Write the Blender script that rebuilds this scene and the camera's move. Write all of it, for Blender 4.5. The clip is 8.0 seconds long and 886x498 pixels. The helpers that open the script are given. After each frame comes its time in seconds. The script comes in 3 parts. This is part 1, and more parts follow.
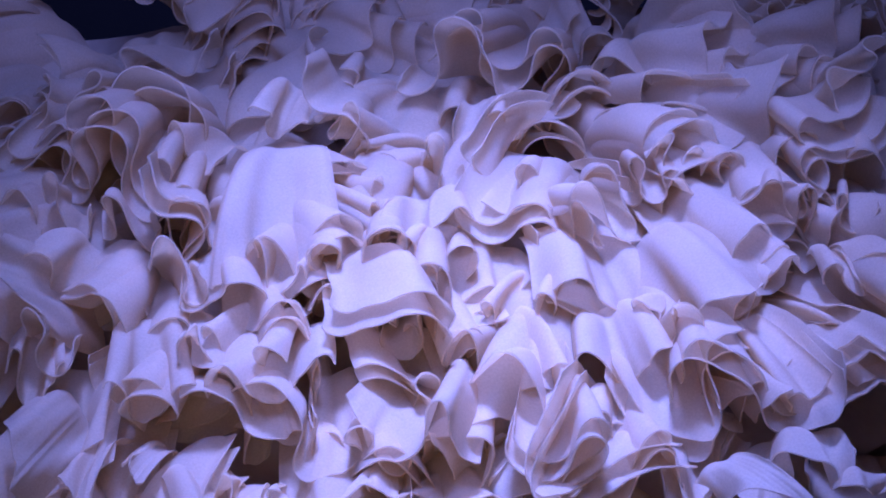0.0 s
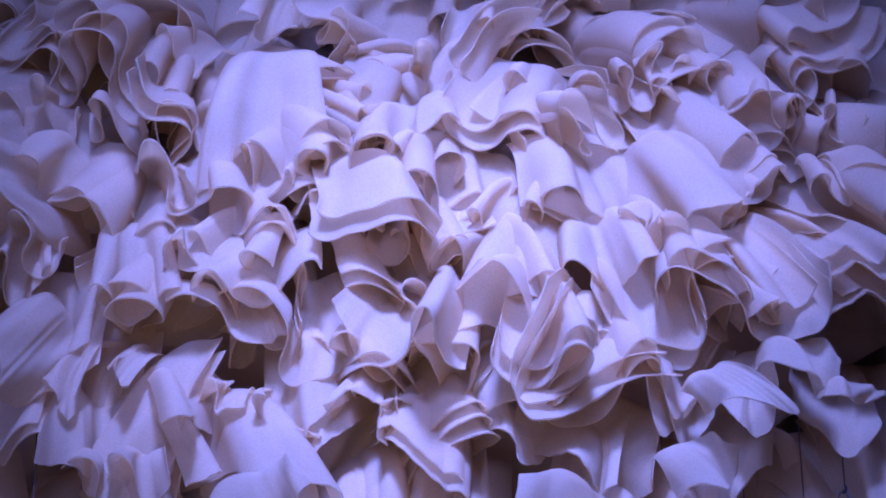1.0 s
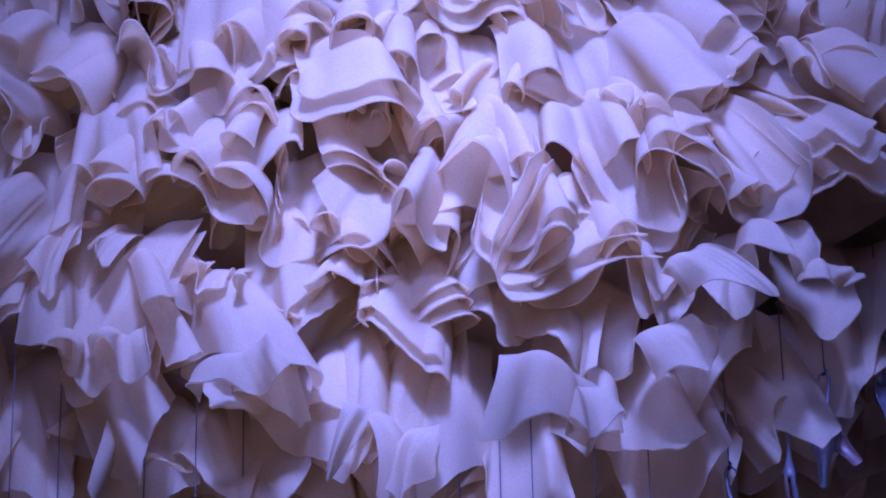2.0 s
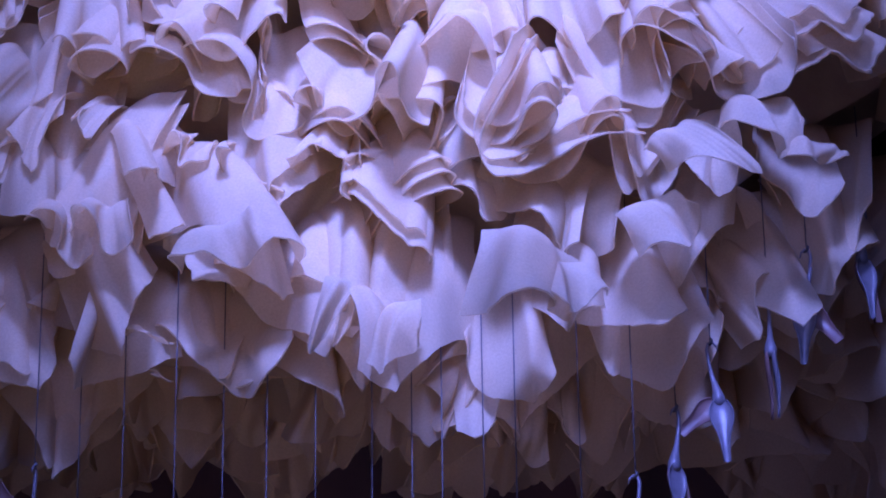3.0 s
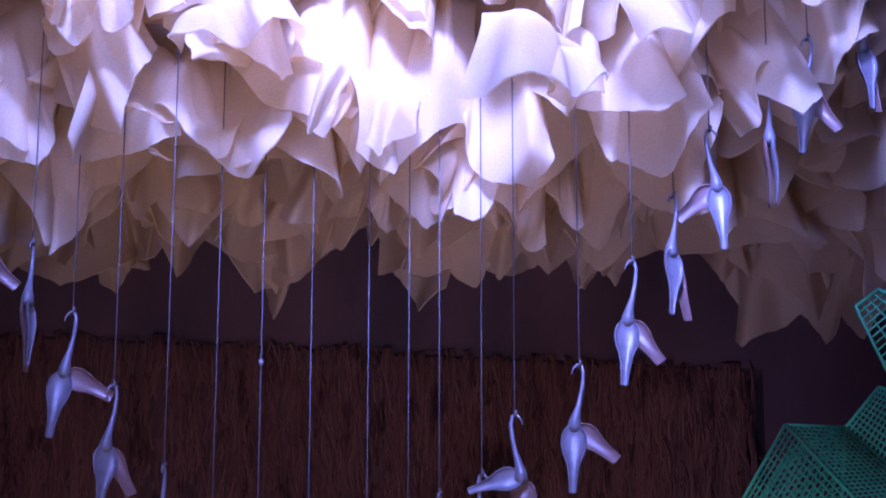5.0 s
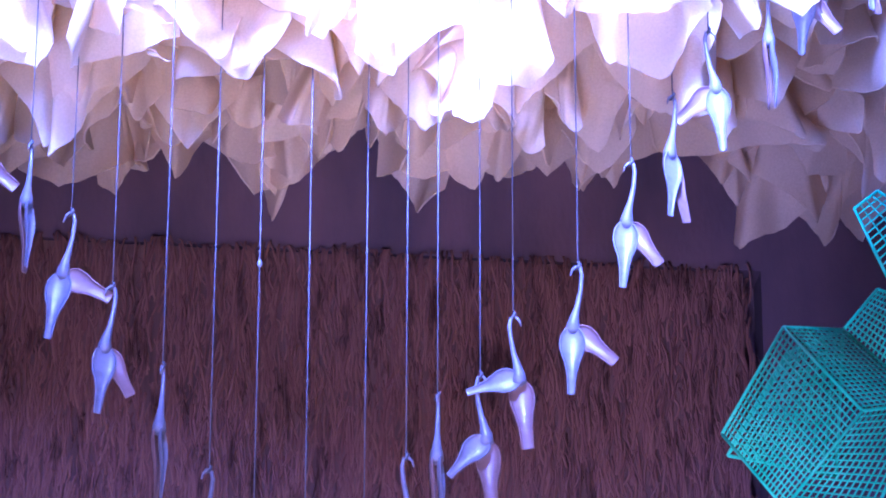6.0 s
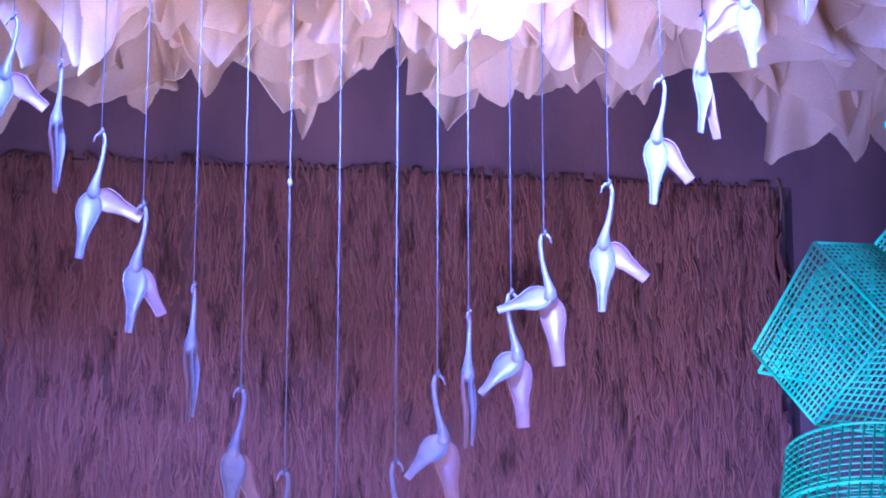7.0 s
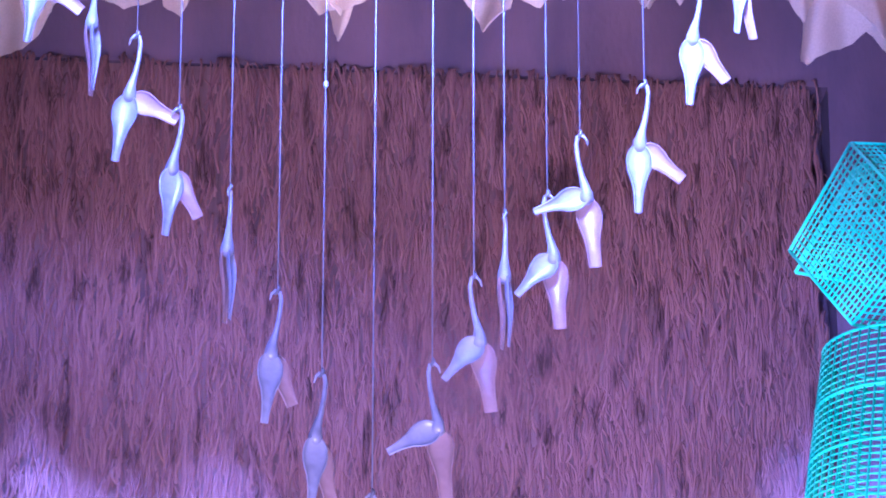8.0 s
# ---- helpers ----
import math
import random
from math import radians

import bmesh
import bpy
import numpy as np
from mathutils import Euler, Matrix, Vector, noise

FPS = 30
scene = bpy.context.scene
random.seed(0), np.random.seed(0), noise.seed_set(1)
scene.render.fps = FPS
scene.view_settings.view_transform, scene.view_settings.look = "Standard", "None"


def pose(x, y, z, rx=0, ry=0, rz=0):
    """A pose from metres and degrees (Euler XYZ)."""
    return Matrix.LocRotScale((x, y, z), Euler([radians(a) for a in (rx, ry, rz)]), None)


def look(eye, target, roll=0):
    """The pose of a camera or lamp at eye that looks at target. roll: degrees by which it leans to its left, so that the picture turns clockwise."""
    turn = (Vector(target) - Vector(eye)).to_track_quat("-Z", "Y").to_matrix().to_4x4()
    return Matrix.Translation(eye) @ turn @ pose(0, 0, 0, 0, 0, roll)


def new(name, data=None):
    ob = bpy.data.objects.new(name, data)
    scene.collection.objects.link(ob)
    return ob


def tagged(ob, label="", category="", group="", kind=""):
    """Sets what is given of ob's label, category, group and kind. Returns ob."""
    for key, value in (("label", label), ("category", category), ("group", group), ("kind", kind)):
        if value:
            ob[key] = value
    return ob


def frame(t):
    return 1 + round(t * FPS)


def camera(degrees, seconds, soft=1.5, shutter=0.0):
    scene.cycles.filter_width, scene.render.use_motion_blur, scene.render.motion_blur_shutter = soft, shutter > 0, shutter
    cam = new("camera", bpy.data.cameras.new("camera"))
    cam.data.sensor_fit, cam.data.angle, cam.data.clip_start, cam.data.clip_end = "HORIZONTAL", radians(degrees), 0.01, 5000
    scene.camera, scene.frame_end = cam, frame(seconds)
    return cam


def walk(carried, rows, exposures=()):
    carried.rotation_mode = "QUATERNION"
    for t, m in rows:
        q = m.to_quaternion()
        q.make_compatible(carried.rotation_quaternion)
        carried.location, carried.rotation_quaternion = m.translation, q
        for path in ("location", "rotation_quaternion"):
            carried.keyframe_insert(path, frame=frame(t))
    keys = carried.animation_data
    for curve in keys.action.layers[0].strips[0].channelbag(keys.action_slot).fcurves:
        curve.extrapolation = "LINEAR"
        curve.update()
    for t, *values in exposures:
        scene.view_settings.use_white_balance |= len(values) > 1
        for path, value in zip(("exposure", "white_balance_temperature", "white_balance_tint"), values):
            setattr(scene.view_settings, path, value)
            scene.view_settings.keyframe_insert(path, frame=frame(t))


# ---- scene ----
EYE = (0.0, 0.0, 1.6)
cam = camera(13.0, 8.0, soft=1.9)
PATH = [
    (0.0, pose(*EYE, 124.544, 1.349, 1.522)),
    (0.5, pose(*EYE, 123.829, 1.088, 1.242)),
    (1.0, pose(*EYE, 123.150, 0.989, 1.047)),
    (1.5, pose(*EYE, 122.321, 1.077, 0.888)),
    (3.0, pose(*EYE, 119.535, 0.720, 0.259)),
    (3.5, pose(*EYE, 118.711, 0.520, 0.154)),
    (4.0, pose(*EYE, 117.971, 0.288, 0.018)),
    (4.5, pose(*EYE, 117.158, 0.064, -0.089)),
    (6.0, pose(*EYE, 114.884, -0.115, -0.222)),
    (6.5, pose(*EYE, 114.300, -0.000, 0.000)),
    (7.0, pose(*EYE, 113.673, -0.031, 0.307)),
    (7.5, pose(*EYE, 113.007, -0.116, 0.624)),
    (8.0, pose(*EYE, 112.223, -0.048, 0.880)),
]
walk(cam, PATH, exposures=[
    (0.0, 0.0, 6300, 10), (1.5, -0.05, 6400, 10), (3.0, 0.15, 6700, 9), (3.5, 0.4, 7000, 8), (4.5, 1.1, 7700, 5),
    (4.7, 1.25, 7700, 5), (5.8, 3.35, 5700, 9), (6.5, 3.9, 5300, 9), (7.0, 4.25, 5200, 10), (8.0, 4.75, 5150, 14)])

# ---------------------------------------------------------------- light
world = bpy.data.worlds.new("room_air")
scene.world = world
world.use_nodes = True
world.node_tree.nodes["Background"].inputs[0].default_value = (0.5, 0.36, 0.3, 1)
world.node_tree.nodes["Background"].inputs[1].default_value = 0.005


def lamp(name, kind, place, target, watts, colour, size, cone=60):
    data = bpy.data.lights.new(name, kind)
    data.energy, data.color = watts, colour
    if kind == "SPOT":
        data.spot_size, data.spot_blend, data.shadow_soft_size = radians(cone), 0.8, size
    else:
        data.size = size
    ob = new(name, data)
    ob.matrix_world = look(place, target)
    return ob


lamp("violet_spotlight", "SPOT", (-0.25, 2.2, 5.2), (-0.24, 4.5, 5.36), 430, (0.182, 0.235, 1.0), 1.0, 57)
# added violet fill from high in front, lifts the middle of the cloud
lamp("added_violet_front_fill", "SPOT", (0.0, 1.3, 6.5), (0.0, 4.5, 4.5), 7000, (0.182, 0.235, 1.0), 0.5, 15)
# no known source: low violet fill added for coir, cranes and netting
lamp("added_violet_low_fill", "SPOT", (-0.4, 1.0, 1.0), (0.05, 4.8, 3.4), 130, (0.36, 0.35, 1.0), 0.4, 25)
# warm fill added from below to brown the hollows of the fabric
lamp("added_warm_low_fill", "SPOT", (-0.3, 2.0, 2.3), (-0.22, 4.6, 4.5), 50, (1.0, 0.72, 0.44), 0.5, 20)
# invented warm fill, reddens and brightens the coir mat
lamp("added_warm_wall_fill", "SPOT", (0.1, 2.2, 1.2), (-0.06, 5.6, 3.7), 27, (1.0, 0.6, 0.52), 0.3, 30)


# ---------------------------------------------------------------- materials
def material(name):
    m = bpy.data.materials.new(name)
    m.use_nodes = True
    nt = m.node_tree
    nt.nodes.clear()
    return m, nt, nt.nodes.new("ShaderNodeOutputMaterial")


def node(nt, kind, **values):
    n = nt.nodes.new(kind)
    for key, value in values.items():
        n.inputs[key.replace("_", " ")].default_value = value
    return n


def noise_at(nt, scale, detail=4, stretch=None):
    co = nt.nodes.new("ShaderNodeTexCoord")
    out = co.outputs["Object"]
    if stretch:
        mp = nt.nodes.new("ShaderNodeMapping")
        mp.inputs["Scale"].default_value = stretch
        nt.links.new(out, mp.inputs["Vector"])
        out = mp.outputs["Vector"]
    n = node(nt, "ShaderNodeTexNoise", Scale=scale, Detail=detail)
    nt.links.new(out, n.inputs["Vector"])
    return n


def ramp(nt, source, a, b, lo=0.3, hi=0.7):
    r = nt.nodes.new("ShaderNodeValToRGB")
    r.color_ramp.elements[0].position, r.color_ramp.elements[1].position = lo, hi
    r.color_ramp.elements[0].color, r.color_ramp.elements[1].color = (*a, 1), (*b, 1)
    nt.links.new(source, r.inputs["Fac"])
    return r


def bump(nt, source, strength, distance):
    b = node(nt, "ShaderNodeBump", Strength=strength, Distance=distance)
    nt.links.new(source, b.inputs["Height"])
    return b


def fabric_material():
    m, nt, out = material("ivory_nonwoven_fabric")
    fibres = noise_at(nt, 330, 6)
    blotch = noise_at(nt, 14, 4)
    tint = ramp(nt, blotch.outputs["Fac"], (0.86, 0.765, 0.59), (0.92, 0.84, 0.69))
    glow = ramp(nt, blotch.outputs["Fac"], (0.85, 0.64, 0.40), (0.91, 0.72, 0.49))
    bm = bump(nt, fibres.outputs["Fac"], 0.035, 0.001)
    dif = nt.nodes.new("ShaderNodeBsdfDiffuse")
    tra = nt.nodes.new("ShaderNodeBsdfTranslucent")
    mix = nt.nodes.new("ShaderNodeMixShader")
    mix.inputs[0].default_value = 0.58
    for s, c in ((dif, tint), (tra, glow)):
        nt.links.new(c.outputs["Color"], s.inputs["Color"])
        nt.links.new(bm.outputs["Normal"], s.inputs["Normal"])
    nt.links.new(dif.outputs[0], mix.inputs[1])
    nt.links.new(tra.outputs[0], mix.inputs[2])
    clear = nt.nodes.new("ShaderNodeBsdfTransparent")
    weave = nt.nodes.new("ShaderNodeMixShader")
    gaps = ramp(nt, noise_at(nt, 300, 3).outputs["Fac"], (0.38, 0.38, 0.38), (0.46, 0.46, 0.46), 0.3, 0.7)
    nt.links.new(gaps.outputs["Color"], weave.inputs[0])
    nt.links.new(mix.outputs[0], weave.inputs[1])
    nt.links.new(clear.outputs[0], weave.inputs[2])
    nt.links.new(weave.outputs[0], out.inputs["Surface"])
    return m


def surface(name, a, b, scale, rough, bump_scale=120, bump_depth=0.002, stretch=None, metal=0.0, through_light=0.0):
    m, nt, out = material(name)
    n = noise_at(nt, scale, 5, stretch)
    c = ramp(nt, n.outputs["Fac"], a, b)
    p = node(nt, "ShaderNodeBsdfPrincipled", Roughness=rough, Metallic=metal)
    nt.links.new(c.outputs["Color"], p.inputs["Base Color"])
    bm = bump(nt, noise_at(nt, bump_scale, 5, stretch).outputs["Fac"], 0.5, bump_depth)
    nt.links.new(bm.outputs["Normal"], p.inputs["Normal"])
    if through_light:
        tra = nt.nodes.new("ShaderNodeBsdfTranslucent")
        mix = nt.nodes.new("ShaderNodeMixShader")
        mix.inputs[0].default_value = through_light
        nt.links.new(c.outputs["Color"], tra.inputs["Color"])
        nt.links.new(p.outputs[0], mix.inputs[1])
        nt.links.new(tra.outputs[0], mix.inputs[2])
        nt.links.new(mix.outputs[0], out.inputs["Surface"])
    else:
        nt.links.new(p.outputs[0], out.inputs["Surface"])
    return m


FABRIC = fabric_material()
LINING = surface("tan_lining_cloth", (0.42, 0.33, 0.25), (0.55, 0.45, 0.35), 20, 0.95)
COIR_BACK = surface("coir_mat", (0.06, 0.027, 0.021), (0.13, 0.063, 0.048), 30, 0.95, 90, 0.01, (1, 1, 0.12))
# the board's dark blotches stand in for shade of the hanging cloth
HEADER = surface("dark_board_cloth_shade", (0.045, 0.029, 0.038), (0.12, 0.064, 0.068), 7, 0.85, stretch=(1, 1, 0.4))
BLACK_WALL = surface("matt_black_paint", (0.012, 0.011, 0.012), (0.02, 0.018, 0.02), 3, 0.9)
SHELL = surface("white_horn", (0.145, 0.14, 0.165), (0.22, 0.213, 0.25), 60, 0.35, 200, 0.0006, through_light=0.25)
# same horn for the back wing, light shining through it painted as pink
PINK = surface("horn_pink_backlight", (0.24, 0.14, 0.125), (0.31, 0.195, 0.175), 60, 0.35, 200, 0.0006, through_light=0.4)
THREAD = surface("grey_thread", (0.055, 0.052, 0.06), (0.09, 0.085, 0.095), 200, 0.7)
NET = surface("turquoise_plastic_net", (0.05, 0.7, 0.36), (0.1, 0.84, 0.46), 40, 0.4, through_light=0.2)


# ---------------------------------------------------------------- helpers for building
def link_mesh(name, verts, faces, mat, parent=None, smooth=True):
    me = bpy.data.meshes.new(name)
    me.from_pydata([tuple(v) for v in verts], [], faces)
    me.materials.append(mat)
    if smooth:
        me.polygons.foreach_set("use_smooth", [True] * len(me.polygons))
    ob = new(name, me)
    if parent:
        ob.parent = parent
    return ob


def part(name, bm, mat, parent, label=""):
    me = bpy.data.meshes.new(name)
    bm.normal_update()
    bm.to_mesh(me)
    bm.free()
    me.materials.append(mat)
    ob = new(name, me)
    ob.parent = parent
    return tagged(ob, label) if label else ob


def box(bm, lo, hi, m=None):
    r = bmesh.ops.create_cube(bm, size=1)
    s = Matrix.Translation([(a + b) / 2 for a, b in zip(lo, hi)]) @ Matrix.Diagonal((*[b - a for a, b in zip(lo, hi)], 1))
    bmesh.ops.transform(bm, matrix=(m or Matrix()) @ s, verts=r["verts"])
    return r["verts"]


def tube(points, radii, sides=8):
    """Vertices and faces of a tapered round tube along points."""
    verts, faces = [], []
    pts = [Vector(p) for p in points]
    for i, p in enumerate(pts):
        d = (pts[min(i + 1, len(pts) - 1)] - pts[max(i - 1, 0)]).normalized()
        a = d.cross(Vector((0.3, 1, 0.1))).normalized()
        b = d.cross(a)
        for k in range(sides):
            w = 2 * math.pi * k / sides
            verts.append(p + radii[i] * (math.cos(w) * a + math.sin(w) * b))
    for i in range(len(pts) - 1):
        for k in range(sides):
            q = (k + 1) % sides
            faces.append((i * sides + k, i * sides + q, (i + 1) * sides + q, (i + 1) * sides + k))
    faces.append(tuple(range(sides))[::-1])
    faces.append(tuple((len(pts) - 1) * sides + k for k in range(sides)))
    return verts, faces


# ---------------------------------------------------------------- room
def room():
    def slab(name, lo, hi, mat, label, cat):
        bm = bmesh.new()
        box(bm, lo, hi)
        me = bpy.data.meshes.new(name)
        bm.to_mesh(me)
        bm.free()
        me.materials.append(mat)
        return tagged(new(name, me), label, cat, kind="structure")
    slab("floor", (-5, -4, -0.1), (5, 7.0, 0), BLACK_WALL, "dark matt floor of a dim gallery", "floor")
    slab("ceiling", (-5, -4, 7.0), (5, 7.0, 7.1), BLACK_WALL, "black painted ceiling of a dim gallery", "ceiling")
    slab("wall_north", (-5, 6.2, 0.005), (5, 6.4, 6.995), BLACK_WALL, "black painted wall behind the installation", "wall")
    slab("wall_south", (-5, -4, 0.005), (5, -3.8, 6.995), BLACK_WALL, "black painted gallery wall", "wall")
    slab("wall_west", (-5, -3.795, 0.005), (-4.8, 6.195, 6.995), BLACK_WALL, "black painted gallery wall", "wall")
    slab("wall_east", (4.8, -3.795, 0.005), (5, 6.195, 6.995), BLACK_WALL, "black painted gallery wall", "wall")


room()


# ---------------------------------------------------------------- coir screen
def coir_screen():
    rng = random.Random(4)
    thing = tagged(new("coir_screen"), "brown coir fibre mat hanging on the wall", "wall covering")
    thing.matrix_world = pose(0, 5.62, 0, 0, 0, 6)
    bm = bmesh.new()
    box(bm, (-1.6, 0.0, 0.002), (0.5, 0.05, 4.19))
    part("mat", bm, COIR_BACK, thing)
    verts, faces = [], []
    for i in range(21000):
        x, z = rng.uniform(-1.35, 0.515), rng.uniform(2.9, 4.19)
        x = x if x < 0.48 else x - abs(rng.gauss(0, 0.012))
        length, lean = rng.uniform(0.03, 0.09), rng.gauss(0, 0.14)
        bend, r, y = rng.gauss(0, 0.005), rng.uniform(0.0011, 0.0024), rng.uniform(-0.014, -0.002)
        n = len(verts)
        for k in range(6):
            s = k / 5 - 0.5
            px, pz = x + lean * length * s + bend * (4 * s * s - 1), z - length * s
            py = y - 0.006 * (1 - 4 * s * s)
            pz = min(pz, 4.196 + 0.005 * math.sin(x * 40))
            verts += [(px - r, py, pz), (px, py - r, pz), (px + r, py, pz)]
        for k in range(5):
            a = n + 3 * k
            faces += [(a, a + 1, a + 4, a + 3), (a + 1, a + 2, a + 5, a + 4)]
    tagged(link_mesh("coir_fibre", verts, faces, COIR, thing), "loose reddish brown coir fibres", kind="stuff")


def coir_material():
    m, nt, out = material("coir_fibre")
    geo = nt.nodes.new("ShaderNodeNewGeometry")
    c = ramp(nt, geo.outputs["Random Per Island"], (0.115, 0.05, 0.041), (0.165, 0.078, 0.06), 0.0, 1.0)
    p = node(nt, "ShaderNodeBsdfPrincipled", Roughness=0.95)
    p.inputs["Specular IOR Level"].default_value = 0.1
    # shaded gaps between fibres, painted into their colour as dark upright flecks
    gap_shade = ramp(nt, noise_at(nt, 46, 3, (1, 1, 0.22)).outputs["Fac"], (0.3, 0.3, 0.3), (1, 1, 1), 0.31, 0.46)
    mix = nt.nodes.new("ShaderNodeMix")
    mix.data_type, mix.blend_type = "RGBA", "MULTIPLY"
    mix.inputs[0].default_value = 1.0
    nt.links.new(c.outputs["Color"], mix.inputs[6])
    nt.links.new(gap_shade.outputs["Color"], mix.inputs[7])
    nt.links.new(mix.outputs[2], p.inputs["Base Color"])
    nt.links.new(p.outputs[0], out.inputs["Surface"])
    return m


COIR = coir_material()
coir_screen()


def header_board():
    thing = tagged(new("header_board"), "dark board behind and above the coir mat, cloth shade painted in as blotches", "board")
    thing.matrix_world = pose(0, 5.64, 0, 0, 0, 6)
    bm = bmesh.new()
    box(bm, (-1.8, 0.05, 0.002), (1.4, 0.09, 5.6))
    box(bm, (-1.8, -0.018, 4.196), (0.528, 0.046, 5.59))
    box(bm, (0.528, -0.018, 0.002), (1.39, 0.046, 5.59))
    part("panel", bm, HEADER, thing)


header_board()


# ---------------------------------------------------------------- fabric cloud
def thin_solid(P, thick):
    """Vertices and faces of a sheet given as a grid of points, with a real thickness."""
    du = np.gradient(P, axis=1)
    dw = np.gradient(P, axis=0)
    n = np.cross(du, dw)
    n /= np.linalg.norm(n, axis=-1, keepdims=True) + 1e-12
    both = np.concatenate([(P + n * thick / 2).reshape(-1, 3), (P - n * thick / 2).reshape(-1, 3)])
    nv, nu = P.shape[:2]
    N, idx, faces = nu * nv, np.arange(nu * nv).reshape(nv, nu), []
    q = np.stack([idx[:-1, :-1], idx[:-1, 1:], idx[1:, 1:], idx[1:, :-1]], -1).reshape(-1, 4)
    faces = [q, q[:, ::-1] + N]
    rim = np.concatenate([idx[0, :], idx[1:, -1], idx[-1, -2::-1], idx[-2:0:-1, 0]])
    m = len(rim)
    both = np.concatenate([both, both[rim], both[rim + N]])
    here = 2 * N + np.arange(m)
    nxt = np.roll(here, -1)
    faces.append(np.stack([nxt, here, here + m, nxt + m], -1))
    return both, np.concatenate(faces)


def sheet_arrays(W, L, flutes=2.0, amp=0.03, phase=0.0, bend=0.0, cut=0.25, point=0.0, root=0.45,
                 wob=0.006, seed=0, nu=48, nv=14, thick=0.0014, tuck=0.08, roll=0.0, rounded=0.06, arch=75, curl=None):
    """A piece of fabric, gathered at its root and hanging down -z. Its free edge meanders in open or closed folds, and straight
    rulings run from the gathered root to that edge. Returns vertices and faces of the thin solid."""
    rng = np.random.RandomState(seed)
    t = np.linspace(0, 1, nu)
    if curl is None:
        curl = np.clip(40 + 2100 * amp * max(flutes, 0.8) / (W * 9), 35, 98)
    # the edge turns to and fro by an angle that wanders along it
    warp = t + 0.05 * np.sin(2 * np.pi * t * rng.uniform(0.7, 1.6) + rng.uniform(0, 6.3))
    psi = radians(float(curl)) * np.sin(2 * np.pi * flutes * warp + phase) * (1 + 0.28 * np.sin(2 * np.pi * t * rng.uniform(0.8, 2.2) + rng.uniform(0, 6.3)))
    psi = psi + 0.22 * np.sin(2 * np.pi * (2.3 * flutes + 1) * t + rng.uniform(0, 6.3))
    cx, cy = np.cumsum(np.cos(psi)), np.cumsum(np.sin(psi))
    scale = W / (cx.max() - cx.min())
    cx = (cx - (cx.max() + cx.min()) / 2) * scale
    cy = (cy - cy[0] - (cy[-1] - cy[0]) * t) * scale
    cy = cy - cy.mean()
    peak = np.abs(cy).max() + 1e-9
    cy = cy * min(1.0, 0.075 / peak)
    u, v = np.meshgrid(2 * t - 1, np.linspace(0, 1, nv))
    length = L * (1 - cut * np.abs(u - point) / (1 + abs(point))) * (1 - rounded * np.abs(u) ** 4)
    length = length * (1 + 0.02 * np.sin(7 * u + seed) + 0.006 * np.sin(31 * u + 2 * seed))
    th = radians(arch) * (1 - v) ** 1.7 + radians(bend) * v ** 1.5 + radians(roll) * np.clip((v - 0.7) / 0.3, 0, 1) ** 2
    dv = np.diff(v, axis=0, prepend=0)
    down, front = np.cumsum(np.cos(th) * dv, axis=0), np.cumsum(np.sin(th) * dv, axis=0)
    w = v ** 0.8
    x = (1 - w) * u * W / 2 * root + w * cx
    fl = (0.12 + 0.88 * w) * cy
    for k in range(3):
        f = rng.uniform(1.5, 4.5, 2)
        fl = fl + 0.7 * wob * v * np.sin(f[0] * u * 2 + f[1] * v * 2 + rng.uniform(0, 6.3))
    # the very edge flares a little
    fl = fl * (1 + 0.16 * np.clip((v - 0.8) / 0.2, 0, 1) ** 2)
    y = -length * front - fl * np.cos(th) + 0.6 * tuck * W * np.abs(u) ** 3
    z = -length * down + fl * np.sin(th) * 0.8
    return thin_solid(np.stack([x, y, z], -1), thick * (1 + 0.8 * (v[..., None] > 0.99)))


def mesh_from(name, V, Fq):
    me = bpy.data.meshes.new(name)
    me.vertices.add(len(V))
    me.vertices.foreach_set("co", np.ascontiguousarray(V, dtype=np.float32).ravel())
    me.loops.add(Fq.size)
    me.loops.foreach_set("vertex_index", np.ascontiguousarray(Fq, dtype=np.int32).ravel())
    me.polygons.add(len(Fq))
    me.polygons.foreach_set("loop_start", np.arange(0, Fq.size, 4, dtype=np.int32))
    me.update(calc_edges=True)
    me.polygons.foreach_set("use_smooth", np.ones(len(Fq), dtype=bool))
    me.materials.append(FABRIC)
    return me


def hem(x):
    """Height of the lower hem of the front layers along x."""
    return float(np.interp(x, (-0.9, -0.5, -0.25, -0.15, 0.0, 0.15, 0.22, 0.38, 0.55, 0.8), (4.2, 4.15, 4.07, 3.98, 3.99, 3.98, 4.07, 4.21, 4.36, 4.55)))


def front_of(x, z):
    """Depth of the cloud's front at x, z."""
    s = (5.3 - z) / 1.3
    return 4.86 - 0.42 * math.sin(math.pi * min(0.9, max(0.0, 0.08 + 0.72 * s))) + 0.22 * max(0, abs(x) - 0.3) ** 1.5


cloud = tagged(new("hanging_fabric_cloud"), "hanging cloud of ruffled ivory nonwoven fabric sheets", "textile sculpture")


